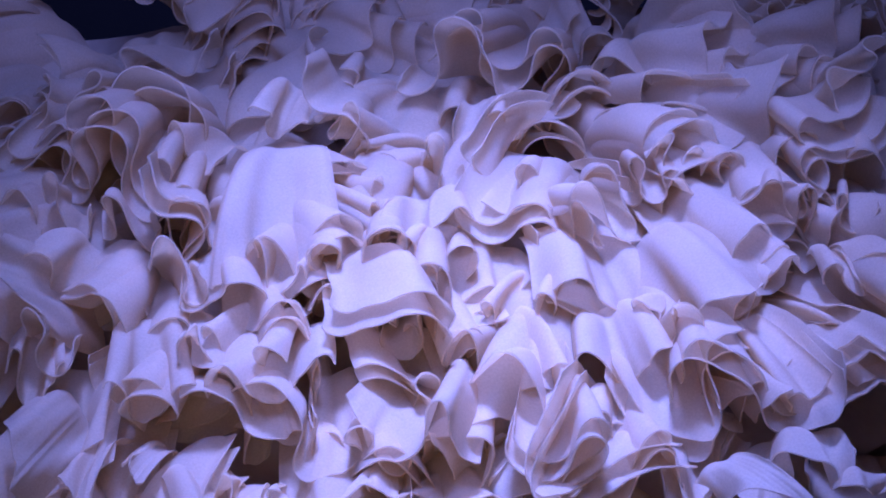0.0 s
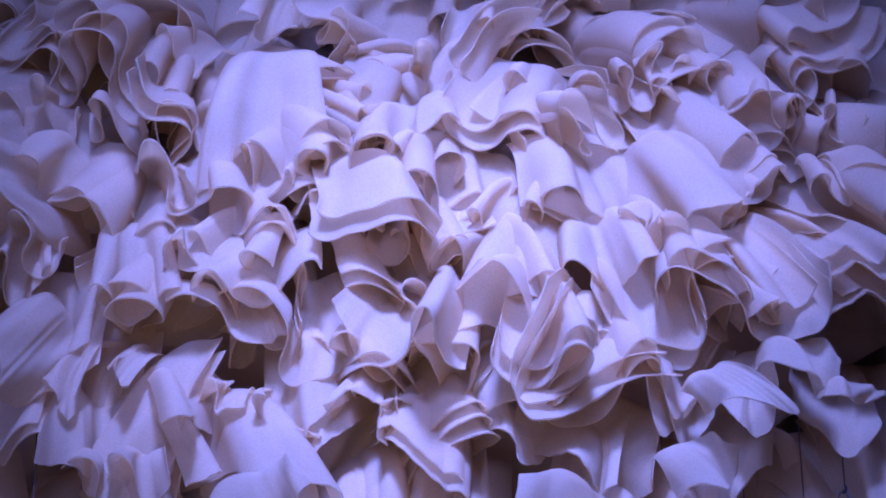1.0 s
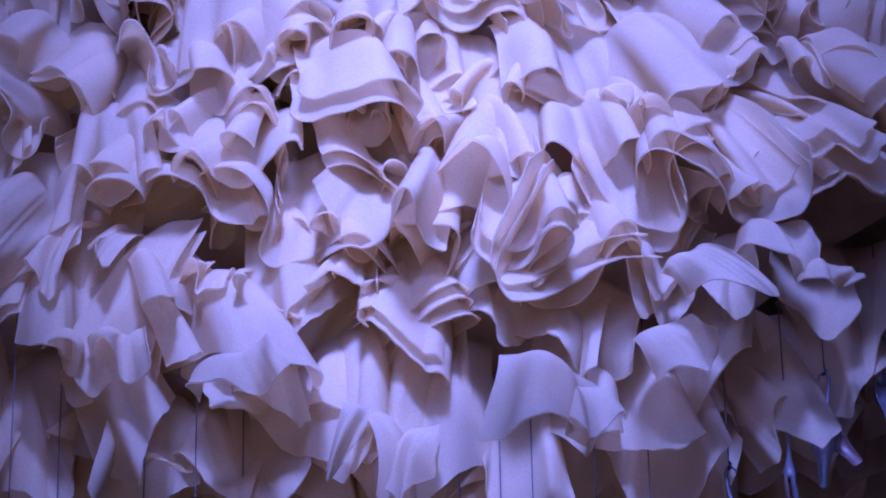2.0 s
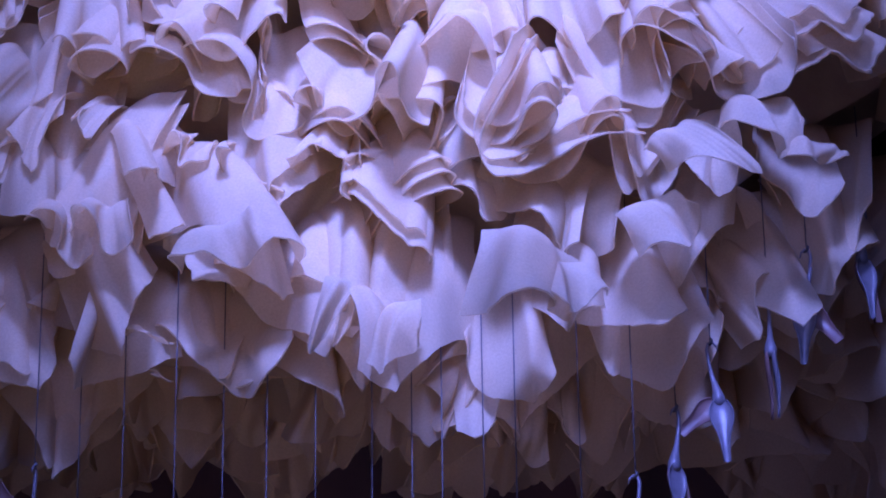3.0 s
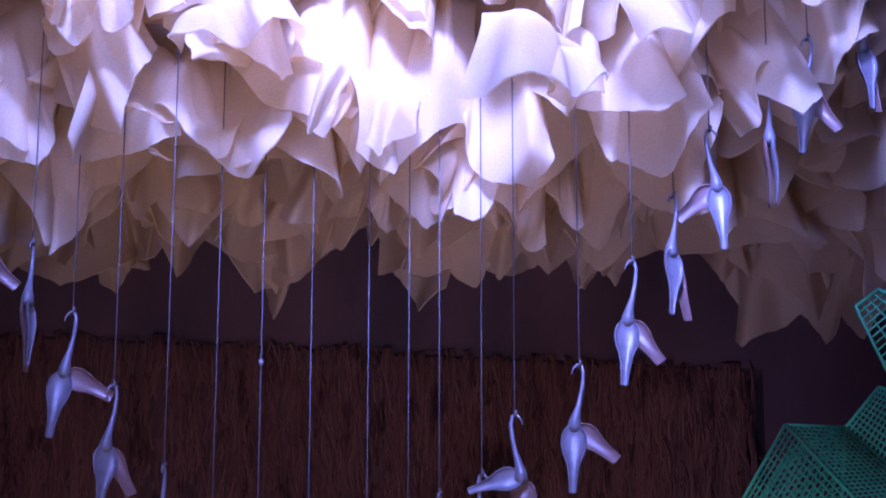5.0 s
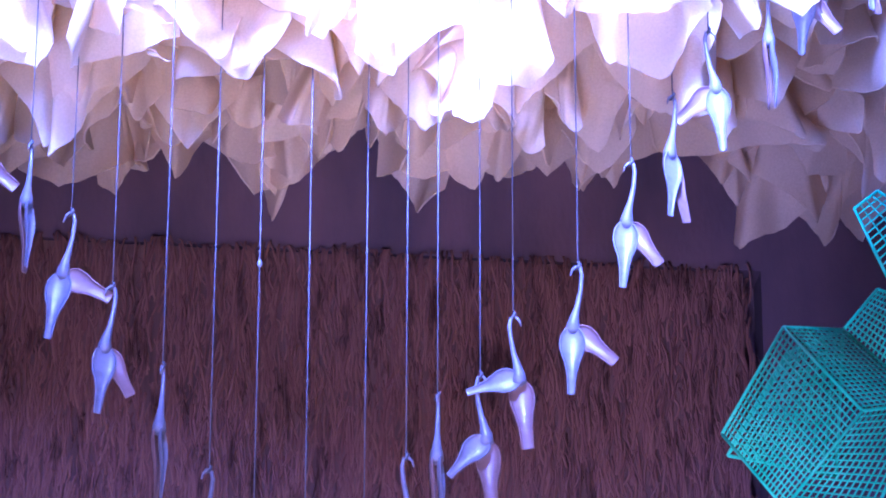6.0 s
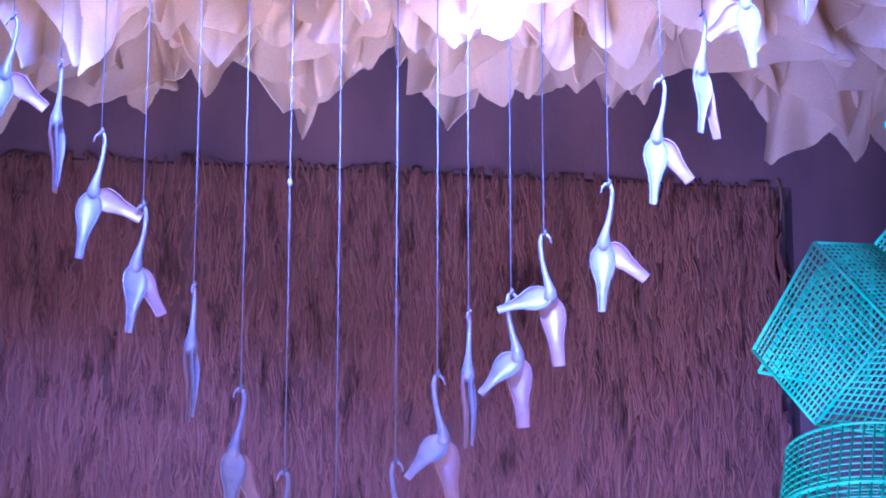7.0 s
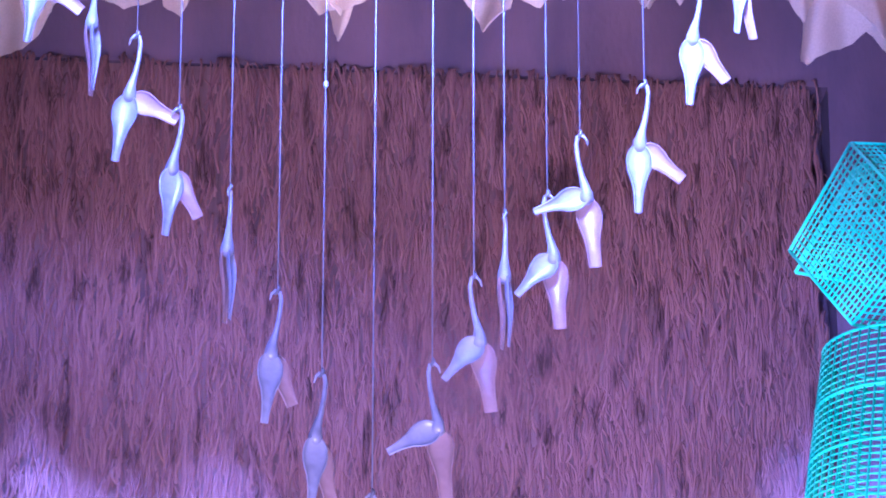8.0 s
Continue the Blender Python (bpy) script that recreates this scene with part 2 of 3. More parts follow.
def hero(x, y, z, W, L, tilt=-40, lean=0, turn=0, **shape):
    """One sheet of the cloud with its root at x, y, z. tilt: degrees, negative swings its free edge to the front; lean: in the plane."""
    rng = random.Random(shape.get("seed", 0))
    turn += rng.uniform(-18, 18)
    L, W = 1.12 * L, 1.08 * W
    low = z - hem(x) < 0.42
    if low:
        lean, turn, tilt = lean + rng.uniform(-26, 26), turn + rng.uniform(-35, 35), tilt + rng.uniform(-14, 8)
        L = min(1.12 * L, z - hem(x) + 0.05)
        shape = {**shape, "cut": max(rng.uniform(0.45, 0.65), shape.get("cut", 0.25)), "point": shape.get("point", rng.uniform(-0.9, 0.9)), "arch": 70,
                 "curl": rng.uniform(45, 85), "root": max(0.6, shape.get("root", 0.45)), "flutes": shape.get("flutes", 1), "rounded": 0.0}
    else:
        lean, turn = lean + rng.uniform(-16, 16), turn + rng.uniform(-14, 14)
        shape = {**shape, "arch": 50, "root": max(0.62, shape.get("root", 0.45)), "cut": max(0.2, shape.get("cut", 0.25)), "rounded": 0.0,
                 "point": shape.get("point", rng.uniform(-0.9, 0.9)), "flutes": shape.get("flutes", 1) * 1.25}
    V, Fq = sheet_arrays(W, L, **{"nu": 64, "nv": 18, "bend": rng.uniform(-20, 16), **shape})
    ob = new("fabric_sheet", mesh_from("fabric_sheet", V, Fq))
    ob.matrix_world = pose(x, y + 0.065, z, 0, lean, turn) @ pose(0, 0, 0, tilt, 0, 0)
    ob.parent = cloud
    return ob


rest_v, rest_f, rest_n = [], [], 0


def filler(x, y, z, W, L, tilt=-40, lean=0, turn=0, make=sheet_arrays, **shape):
    global rest_n
    V, Fq = make(W, L, **shape)
    m = np.array(pose(x, y, z, 0, lean, turn) @ pose(0, 0, 0, tilt, 0, 0))
    rest_v.append(V @ m[:3, :3].T + m[:3, 3])
    rest_f.append(Fq + rest_n)
    rest_n += len(V)


hero(-0.271, 4.467, 4.907, 0.178, 0.260, 5, -10, 0, flutes=1.2, amp=0.012, phase=1.05, cut=0.12, point=-0.6, root=0.45, seed=1)
hero(-0.260, 4.550, 5.080, 0.081, 0.120, 0, 5, 10, flutes=1.04762, amp=0.017, phase=1.57, cut=0.1, root=0.45, seed=2)
hero(-0.096, 4.685, 5.021, 0.141, 0.200, -50, 55, 0, flutes=1.80952, amp=0.037, phase=0.35, seed=3)
hero(-0.025, 4.645, 4.972, 0.111, 0.180, -45, 70, 0, flutes=1.42857, amp=0.031, phase=2.09, seed=4)
hero(0.016, 4.716, 5.201, 0.252, 0.180, -35, 0, 0, flutes=1.2, amp=0.043, phase=-1.57, root=0.45, seed=5)
hero(0.026, 4.614, 5.071, 0.096, 0.140, -30, 0, 0, flutes=1.2, amp=0.027, phase=-1.57, seed=6)
hero(0.380, 4.622, 5.173, 0.133, 0.170, -8, -10, 0, flutes=1.2, amp=0.013, phase=0.70, cut=0.1, root=0.52, seed=7)
hero(0.257, 4.716, 5.240, 0.178, 0.150, -30, -14, 0, flutes=1.2, amp=0.019, phase=-1.05, root=0.52, seed=8)
hero(0.194, 4.645, 4.927, 0.207, 0.220, -50, -8, 0, flutes=2.6, amp=0.046, phase=0.70, seed=9)
hero(0.276, 4.580, 4.911, 0.081, 0.150, -45, 0, 0, flutes=1.04762, amp=0.033, phase=1.57, seed=10)
hero(0.379, 4.624, 4.945, 0.155, 0.200, -42, -6, 0, flutes=1.3, amp=0.044, phase=1.57, seed=11)
hero(0.447, 4.595, 4.860, 0.155, 0.180, -45, 0, 0, flutes=2, amp=0.027, phase=0.17, seed=12)
hero(0.526, 4.597, 4.866, 0.126, 0.180, -40, 0, 0, flutes=1.61905, amp=0.029, phase=1.40, seed=13)
hero(0.512, 4.593, 4.962, 0.163, 0.150, -30, -10, 0, flutes=1.2, amp=0.017, phase=1.22, root=0.45, seed=14)
hero(0.091, 4.556, 4.818, 0.070, 0.200, -32, 15, 0, flutes=0.904762, amp=0.033, phase=1.57, root=0.39, seed=15)
hero(0.108, 4.532, 4.819, 0.148, 0.170, -28, -28, 0, flutes=1.2, amp=0.027, phase=-1.57, root=0.39, seed=16)
hero(-0.057, 4.573, 4.927, 0.070, 0.160, -36, 0, 0, flutes=0.904762, amp=0.029, phase=1.57, seed=17)
hero(-0.072, 4.511, 4.838, 0.155, 0.150, -22, -10, 0, flutes=1.4, amp=0.012, phase=0.00, root=0.33, cut=0.15, seed=18)
hero(-0.044, 4.515, 4.758, 0.104, 0.150, -32, 5, 0, flutes=1.2, amp=0.019, phase=1.57, seed=19)
hero(0.125, 4.500, 4.762, 0.200, 0.200, -14, -18, 0, flutes=1.2, amp=0.012, phase=0.35, root=0.45, seed=20)
hero(0.266, 4.494, 4.760, 0.200, 0.230, -6, -38, 0, flutes=1.2, amp=0.012, phase=-0.52, root=0.52, seed=21)
hero(0.485, 4.524, 4.726, 0.047, 0.150, -30, 0, 0, flutes=0.8, amp=0.040, phase=1.57, root=0.52, seed=22)
hero(0.509, 4.523, 4.717, 0.067, 0.150, -25, -20, 0, flutes=0.857143, amp=0.031, phase=1.57, seed=23)
hero(-0.626, 4.621, 4.924, 0.111, 0.160, -38, 10, 0, flutes=1.2, amp=0.040, phase=-1.57, seed=24)
hero(-0.577, 4.585, 4.883, 0.070, 0.150, -36, 0, 0, flutes=0.904762, amp=0.035, phase=1.57, seed=25)
hero(-0.506, 4.571, 4.875, 0.081, 0.150, -36, 0, 0, flutes=1.04762, amp=0.029, phase=0.17, seed=26)
hero(-0.528, 4.514, 4.764, 0.185, 0.140, -18, 18, 0, flutes=1.2, amp=0.013, phase=1.57, root=0.52, seed=27)
hero(-0.612, 4.662, 5.116, 0.133, 0.180, -20, 5, 0, flutes=1.2, amp=0.021, phase=1.05, root=0.45, seed=28)
hero(-0.599, 4.823, 5.228, 0.111, 0.190, -48, 30, 0, flutes=1.42857, amp=0.038, phase=1.57, seed=29)
hero(-0.405, 4.694, 5.116, 0.126, 0.180, -35, 40, 0, flutes=1.3, amp=0.038, phase=-1.40, seed=30)
hero(-0.517, 4.812, 5.318, 0.118, 0.200, -30, 20, 0, flutes=1.2, amp=0.025, phase=1.05, seed=31)
hero(-0.355, 4.624, 5.022, 0.067, 0.150, -40, 20, 0, flutes=0.857143, amp=0.029, phase=0.52, seed=32)
hero(-0.421, 4.580, 4.846, 0.100, 0.180, -42, -10, 0, flutes=1.2, amp=0.054, phase=1.57, root=0.39, seed=33)
hero(-0.449, 4.538, 4.726, 0.070, 0.160, -38, -10, 0, flutes=0.904762, amp=0.040, phase=1.57, seed=34)
hero(-0.364, 4.501, 4.743, 0.133, 0.180, -18, -12, 0, flutes=1.2, amp=0.025, phase=-1.05, seed=35)
hero(-0.267, 4.501, 4.726, 0.081, 0.140, -30, 0, 0, flutes=1.04762, amp=0.027, phase=1.57, seed=36)
hero(-0.220, 4.520, 4.650, 0.085, 0.160, -38, 0, 0, flutes=1.09524, amp=0.038, phase=1.57, seed=37)
hero(-0.144, 4.503, 4.653, 0.062, 0.140, -36, -10, 0, flutes=0.8, amp=0.035, phase=-1.57, seed=38)
hero(-0.181, 4.473, 4.757, 0.081, 0.130, -15, 0, 0, flutes=1.04762, amp=0.017, phase=0.00, cut=0.2, seed=39)
hero(-0.261, 4.467, 4.595, 0.170, 0.160, -8, -8, 0, flutes=1.2, amp=0.015, phase=1.40, root=0.39, seed=40)
hero(-0.272, 4.473, 4.632, 0.126, 0.150, -14, 25, 0, flutes=1.2, amp=0.015, phase=1.57, seed=41)
hero(-0.397, 4.520, 4.574, 0.059, 0.140, -45, 0, 0, flutes=0.8, amp=0.021, phase=1.05, seed=42)
hero(0.039, 4.531, 4.593, 0.118, 0.170, -40, 10, 0, flutes=1.52381, amp=0.035, phase=0.52, seed=43)
hero(-0.082, 4.493, 4.635, 0.118, 0.150, -25, 0, 0, flutes=1.2, amp=0.023, phase=-1.40, seed=44)
hero(0.106, 4.499, 4.683, 0.092, 0.150, -28, 10, 0, flutes=1.19048, amp=0.021, phase=1.57, seed=45)
hero(0.057, 4.475, 4.618, 0.052, 0.180, -8, -12, 0, flutes=0.8, amp=0.021, phase=1.57, root=0.59, seed=46)
hero(0.174, 4.466, 4.611, 0.126, 0.160, -8, -12, 0, flutes=1.2, amp=0.015, phase=1.05, cut=0.25, point=0.5, seed=47)
hero(0.250, 4.509, 4.582, 0.089, 0.150, -35, -15, 0, flutes=1.14286, amp=0.025, phase=0.00, seed=48)
hero(0.281, 4.494, 4.629, 0.059, 0.130, -35, 0, 0, flutes=0.8, amp=0.029, phase=1.57, seed=49)
hero(0.259, 4.546, 4.618, 0.096, 0.280, -14, -30, 0, flutes=1.2381, amp=0.029, phase=1.05, root=0.39, seed=50)
hero(0.340, 4.521, 4.600, 0.126, 0.240, -10, -30, 0, flutes=1.61905, amp=0.025, phase=0.17, root=0.39, seed=51)
hero(0.384, 4.517, 4.637, 0.111, 0.260, -5, -32, 0, flutes=1.42857, amp=0.025, phase=1.57, root=0.39, seed=52)
hero(0.323, 4.527, 4.461, 0.070, 0.150, -36, -15, 0, flutes=0.904762, amp=0.029, phase=1.57, seed=53)
hero(0.262, 4.521, 4.483, 0.067, 0.160, -30, -20, 0, flutes=0.857143, amp=0.031, phase=0.52, seed=54)
hero(0.403, 4.497, 4.402, 0.096, 0.150, 0, -22, 0, flutes=1.2, amp=0.013, phase=1.57, cut=0.3, point=0.2, seed=55)
hero(0.103, 4.542, 4.526, 0.252, 0.210, -24, 12, 0, flutes=1.2, amp=0.025, phase=0.52, root=0.33, seed=56)
hero(0.051, 4.524, 4.464, 0.126, 0.180, -20, 25, 0, flutes=1.2, amp=0.021, phase=-1.05, seed=57)
hero(0.181, 4.514, 4.485, 0.096, 0.150, -30, 15, 0, flutes=1.2381, amp=0.023, phase=0.00, seed=58)
hero(-0.267, 4.524, 4.491, 0.178, 0.190, -18, -6, 0, flutes=1.2, amp=0.015, phase=1.22, root=0.39, seed=59)
hero(-0.140, 4.537, 4.461, 0.104, 0.170, -32, -10, 0, flutes=1.2, amp=0.040, phase=-1.57, seed=60)
hero(-0.118, 4.527, 4.493, 0.059, 0.150, -45, -30, 0, flutes=0.8, amp=0.025, phase=0.00, seed=61)
hero(-0.334, 4.527, 4.469, 0.049, 0.160, -30, 5, 0, flutes=0.8, amp=0.042, phase=-1.57, seed=62)
hero(-0.378, 4.537, 4.524, 0.155, 0.180, -30, 10, 0, flutes=1.2, amp=0.040, phase=1.57, seed=63)
hero(-0.433, 4.557, 4.440, 0.059, 0.170, -34, 10, 0, flutes=0.8, amp=0.060, phase=1.57, seed=64)
hero(-0.465, 4.476, 4.625, 0.118, 0.180, -2, 5, 0, flutes=1.2, amp=0.013, phase=1.57, cut=0.1, root=0.52, seed=65)
hero(-0.504, 4.520, 4.444, 0.078, 0.170, -6, 5, 0, flutes=1, amp=0.023, phase=1.57, root=0.59, seed=66)
hero(-0.582, 4.540, 4.629, 0.070, 0.150, -34, 0, 0, flutes=0.904762, amp=0.035, phase=1.57, seed=67)
hero(-0.563, 4.548, 4.516, 0.126, 0.220, -8, 10, 0, flutes=1.4, amp=0.019, phase=0.52, root=0.45, seed=68)
hero(-0.618, 4.567, 4.662, 0.081, 0.200, -25, 10, 0, flutes=1.04762, amp=0.029, phase=1.57, seed=69)
hero(-0.405, 4.510, 4.384, 0.118, 0.160, -2, -4, 0, flutes=1.2, amp=0.017, phase=1.57, root=0.52, seed=70)
hero(-0.263, 4.576, 4.340, 0.118, 0.170, -44, -40, 0, flutes=1.52381, amp=0.035, phase=0.70, seed=71)
hero(-0.287, 4.569, 4.292, 0.111, 0.150, -40, -50, 0, flutes=1.42857, amp=0.033, phase=1.57, seed=72)
hero(-0.302, 4.554, 4.342, 0.155, 0.240, 4, -8, 0, flutes=1.2, amp=0.025, phase=-1.57, root=0.45, cut=0.15, point=0.8, seed=73)
hero(-0.308, 4.551, 4.343, 0.074, 0.140, -40, 0, 0, flutes=0.952381, amp=0.038, phase=1.57, seed=74)
hero(-0.115, 4.498, 4.426, 0.056, 0.160, -6, 0, 0, flutes=0.8, amp=0.025, phase=1.57, root=0.59, seed=75)
hero(-0.089, 4.514, 4.396, 0.059, 0.160, -10, -10, 0, flutes=0.8, amp=0.023, phase=1.05, seed=76)
hero(-0.123, 4.554, 4.257, 0.148, 0.150, -4, 0, 0, flutes=1.2, amp=0.037, phase=1.57, root=0.16, cut=0.15, seed=77)
hero(-0.063, 4.542, 4.276, 0.104, 0.180, 5, -18, 0, flutes=1.2, amp=0.015, phase=1.05, cut=0.3, point=0.3, seed=78)
hero(-0.065, 4.540, 4.344, 0.052, 0.150, -20, -15, 0, flutes=0.8, amp=0.027, phase=1.57, seed=79)
hero(0.050, 4.576, 4.361, 0.111, 0.190, -26, -5, 0, flutes=1.42857, amp=0.021, phase=0.52, seed=80)
hero(0.115, 4.499, 4.390, 0.078, 0.150, -4, -8, 0, flutes=1, amp=0.015, phase=1.57, root=0.39, cut=0.1, seed=81)
hero(0.222, 4.516, 4.333, 0.155, 0.140, -8, 24, 0, flutes=1.2, amp=0.015, phase=0.52, root=0.52, seed=82)
hero(0.201, 4.544, 4.333, 0.118, 0.200, 0, -10, 0, flutes=1.3, amp=0.019, phase=1.40, root=0.39, cut=0.2, seed=83)
hero(0.217, 4.520, 4.447, 0.081, 0.150, -28, -8, 0, flutes=1.04762, amp=0.025, phase=1.05, seed=84)
hero(0.009, 4.562, 4.378, 0.074, 0.170, -34, 0, 0, flutes=0.952381, amp=0.027, phase=0.17, seed=85)
hero(-0.465, 4.574, 4.390, 0.111, 0.230, -6, 8, 0, flutes=1.4, amp=0.021, phase=0.87, root=0.39, seed=86)
hero(-0.533, 4.579, 4.405, 0.148, 0.220, -8, 14, 0, flutes=1.6, amp=0.019, phase=0.35, root=0.39, seed=87)
hero(0.130, 4.372, 4.127, 0.163, 0.215, 6, 22, 0, flutes=0.9, amp=0.009, phase=1.05, root=0.8, cut=0.30, point=-0.5, rounded=0.0, tuck=0.06, seed=88)
hero(0.155, 4.372, 4.096, 0.126, 0.163, 4, -4, 0, flutes=1.5, amp=0.013, phase=0.70, root=0.7, cut=0.35, point=-0.2, rounded=0.0, tuck=0.06, seed=89)
hero(0.282, 4.448, 4.225, 0.100, 0.133, 4, -5, 0, flutes=1, amp=0.012, phase=1.57, root=0.8, cut=0.30, rounded=0.0, tuck=0.06, seed=90)
hero(0.307, 4.421, 4.312, 0.070, 0.178, -2, -20, 0, flutes=0.904762, amp=0.019, phase=1.57, root=0.8, rounded=0.0, tuck=0.06, seed=91)
hero(0.434, 4.467, 4.394, 0.111, 0.141, -4, -16, 0, flutes=1, amp=0.012, phase=1.40, cut=0.50, point=0.0, rounded=0.0, tuck=0.06, seed=92)
hero(0.513, 4.468, 4.329, 0.092, 0.111, 2, -6, 0, flutes=1, amp=0.016, phase=1.57, root=0.6, rounded=0.0, tuck=0.06, seed=93)
hero(0.371, 4.691, 4.278, 0.096, 0.148, 8, 0, 0, flutes=1.2, amp=0.012, phase=0.87, cut=0.45, root=0.8, rounded=0.0, tuck=0.06, seed=94)
hero(0.427, 4.712, 4.400, 0.089, 0.163, 8, -14, 0, flutes=1, amp=0.012, phase=1.40, cut=0.35, root=0.8, rounded=0.0, tuck=0.06, seed=95)
hero(-0.387, 4.507, 4.068, 0.064, 0.126, 4, -6, 0, flutes=0.819048, amp=0.016, phase=1.57, root=0.4, rounded=0.0, tuck=0.06, seed=96)
hero(-0.381, 4.615, 4.064, 0.044, 0.111, 4, 22, 0, flutes=0.8, amp=0.006, phase=0.00, root=0.8, rounded=0.0, tuck=0.06, seed=97)
hero(-0.440, 4.614, 4.213, 0.118, 0.192, 8, 20, 0, flutes=1.3, amp=0.012, phase=0.52, cut=0.45, point=-0.7, root=0.6, rounded=0.0, tuck=0.06, seed=98)
hero(-0.282, 4.401, 4.170, 0.133, 0.126, 2, -6, 0, flutes=1.2, amp=0.013, phase=1.05, cut=0.40, point=0.7, rounded=0.0, tuck=0.06, seed=99)
hero(-0.125, 4.392, 4.083, 0.034, 0.170, 8, 14, 0, flutes=0.8, amp=0.007, phase=1.57, cut=0.65, point=-0.6, root=1.0, rounded=0.0, tuck=0.06, seed=100)
hero(-0.089, 4.466, 4.110, 0.111, 0.155, 6, 0, 0, flutes=1.42857, amp=0.015, phase=0.52, cut=0.45, point=-0.4, root=0.6, rounded=0.0, tuck=0.06, seed=101)
hero(-0.039, 4.445, 4.075, 0.067, 0.148, 6, -4, 0, flutes=0.857143, amp=0.015, phase=1.57, cut=0.35, root=0.7, rounded=0.0, tuck=0.06, seed=102)
hero(0.075, 4.697, 4.137, 0.111, 0.163, 6, -6, 0, flutes=1.2, amp=0.010, phase=0.70, cut=0.50, point=0.8, root=0.8, rounded=0.0, tuck=0.06, seed=103)
hero(0.011, 4.697, 4.129, 0.067, 0.163, 6, -4, 0, flutes=0.857143, amp=0.009, phase=1.40, cut=0.55, point=0.4, root=0.8, rounded=0.0, tuck=0.06, seed=104)
hero(-0.305, 4.767, 4.109, 0.141, 0.200, 4, -6, 0, flutes=1.6, amp=0.018, phase=0.70, cut=0.40, point=-0.6, root=0.7, rounded=0.0, tuck=0.06, seed=105)
hero(-0.262, 4.786, 4.118, 0.089, 0.192, 4, -12, 0, flutes=1, amp=0.013, phase=1.57, cut=0.55, point=0.6, rounded=0.0, tuck=0.06, seed=106)
hero(-0.071, 4.744, 4.108, 0.081, 0.178, 4, 0, 0, flutes=1, amp=0.013, phase=1.57, cut=0.45, root=0.7, rounded=0.0, tuck=0.06, seed=107)
hero(-0.133, 4.764, 4.140, 0.096, 0.178, 4, 0, 0, flutes=1.2, amp=0.012, phase=0.52, cut=0.45, root=0.7, rounded=0.0, tuck=0.06, seed=108)
hero(0.169, 4.780, 4.146, 0.067, 0.148, 4, 0, 0, flutes=0.857143, amp=0.010, phase=1.05, cut=0.50, rounded=0.0, tuck=0.06, seed=109)
hero(0.237, 4.823, 4.174, 0.089, 0.170, 4, -10, 0, flutes=1.14286, amp=0.012, phase=0.35, cut=0.65, point=0.6, rounded=0.0, tuck=0.06, seed=110)
hero(0.222, 4.635, 4.204, 0.096, 0.141, 6, -6, 0, flutes=1.2, amp=0.012, phase=1.05, cut=0.50, point=0.1, rounded=0.0, tuck=0.06, seed=111)
hero(0.337, 4.675, 4.251, 0.096, 0.141, 6, 6, 0, flutes=1.2, amp=0.013, phase=0.35, cut=0.45, rounded=0.0, tuck=0.06, seed=112)
hero(-0.340, 4.724, 4.208, 0.104, 0.178, 4, 0, 0, flutes=1.2, amp=0.012, phase=1.05, cut=0.35, rounded=0.0, tuck=0.06, seed=113)
hero(-0.264, 4.678, 4.180, 0.096, 0.170, 6, -4, 0, flutes=1.2, amp=0.013, phase=0.35, cut=0.45, rounded=0.0, tuck=0.06, seed=114)
hero(-0.439, 4.469, 4.240, 0.089, 0.133, -6, 6, 0, flutes=1.14286, amp=0.015, phase=1.05, rounded=0.0, tuck=0.06, seed=115)
hero(-0.507, 4.485, 4.235, 0.089, 0.133, -4, 10, 0, flutes=1.14286, amp=0.013, phase=1.05, cut=0.45, rounded=0.0, tuck=0.06, seed=116)


def core():
    """The lumpy inside that carries the sheets."""
    verts, faces, n, m = [], [], 40, 30
    for i in range(m + 1):
        for j in range(n + 1):
            x = -1.1 + 2.2 * j / n
            low = hem(x) + 0.17
            z = 5.6 + (low - 5.6) * i / m
            y = front_of(x, z) + 0.26 + 0.03 * noise.noise(Vector((x * 7, z * 7, 3))) + 0.1 * (i / m) ** 4
            verts.append((x, y, z))
    k = len(verts)
    verts += [(x, y + 0.25, z + 0.05) for x, y, z in verts]
    for i in range(m):
        for j in range(n):
            a = i * (n + 1) + j
            f = (a, a + n + 1, a + n + 2, a + 1)
            faces += [f, tuple(q + k for q in f[::-1])]
    link_mesh("core", verts, faces, LINING, cloud)


core()


def drift(k, x, z):
    """A smooth wandering value, about -1 to 1, over the face of the cloud."""
    return max(-1.0, min(1.0, 1.6 * noise.noise(Vector((x * 3.1 + 11.3 * k, z * 3.1, 2.7 * k)))))


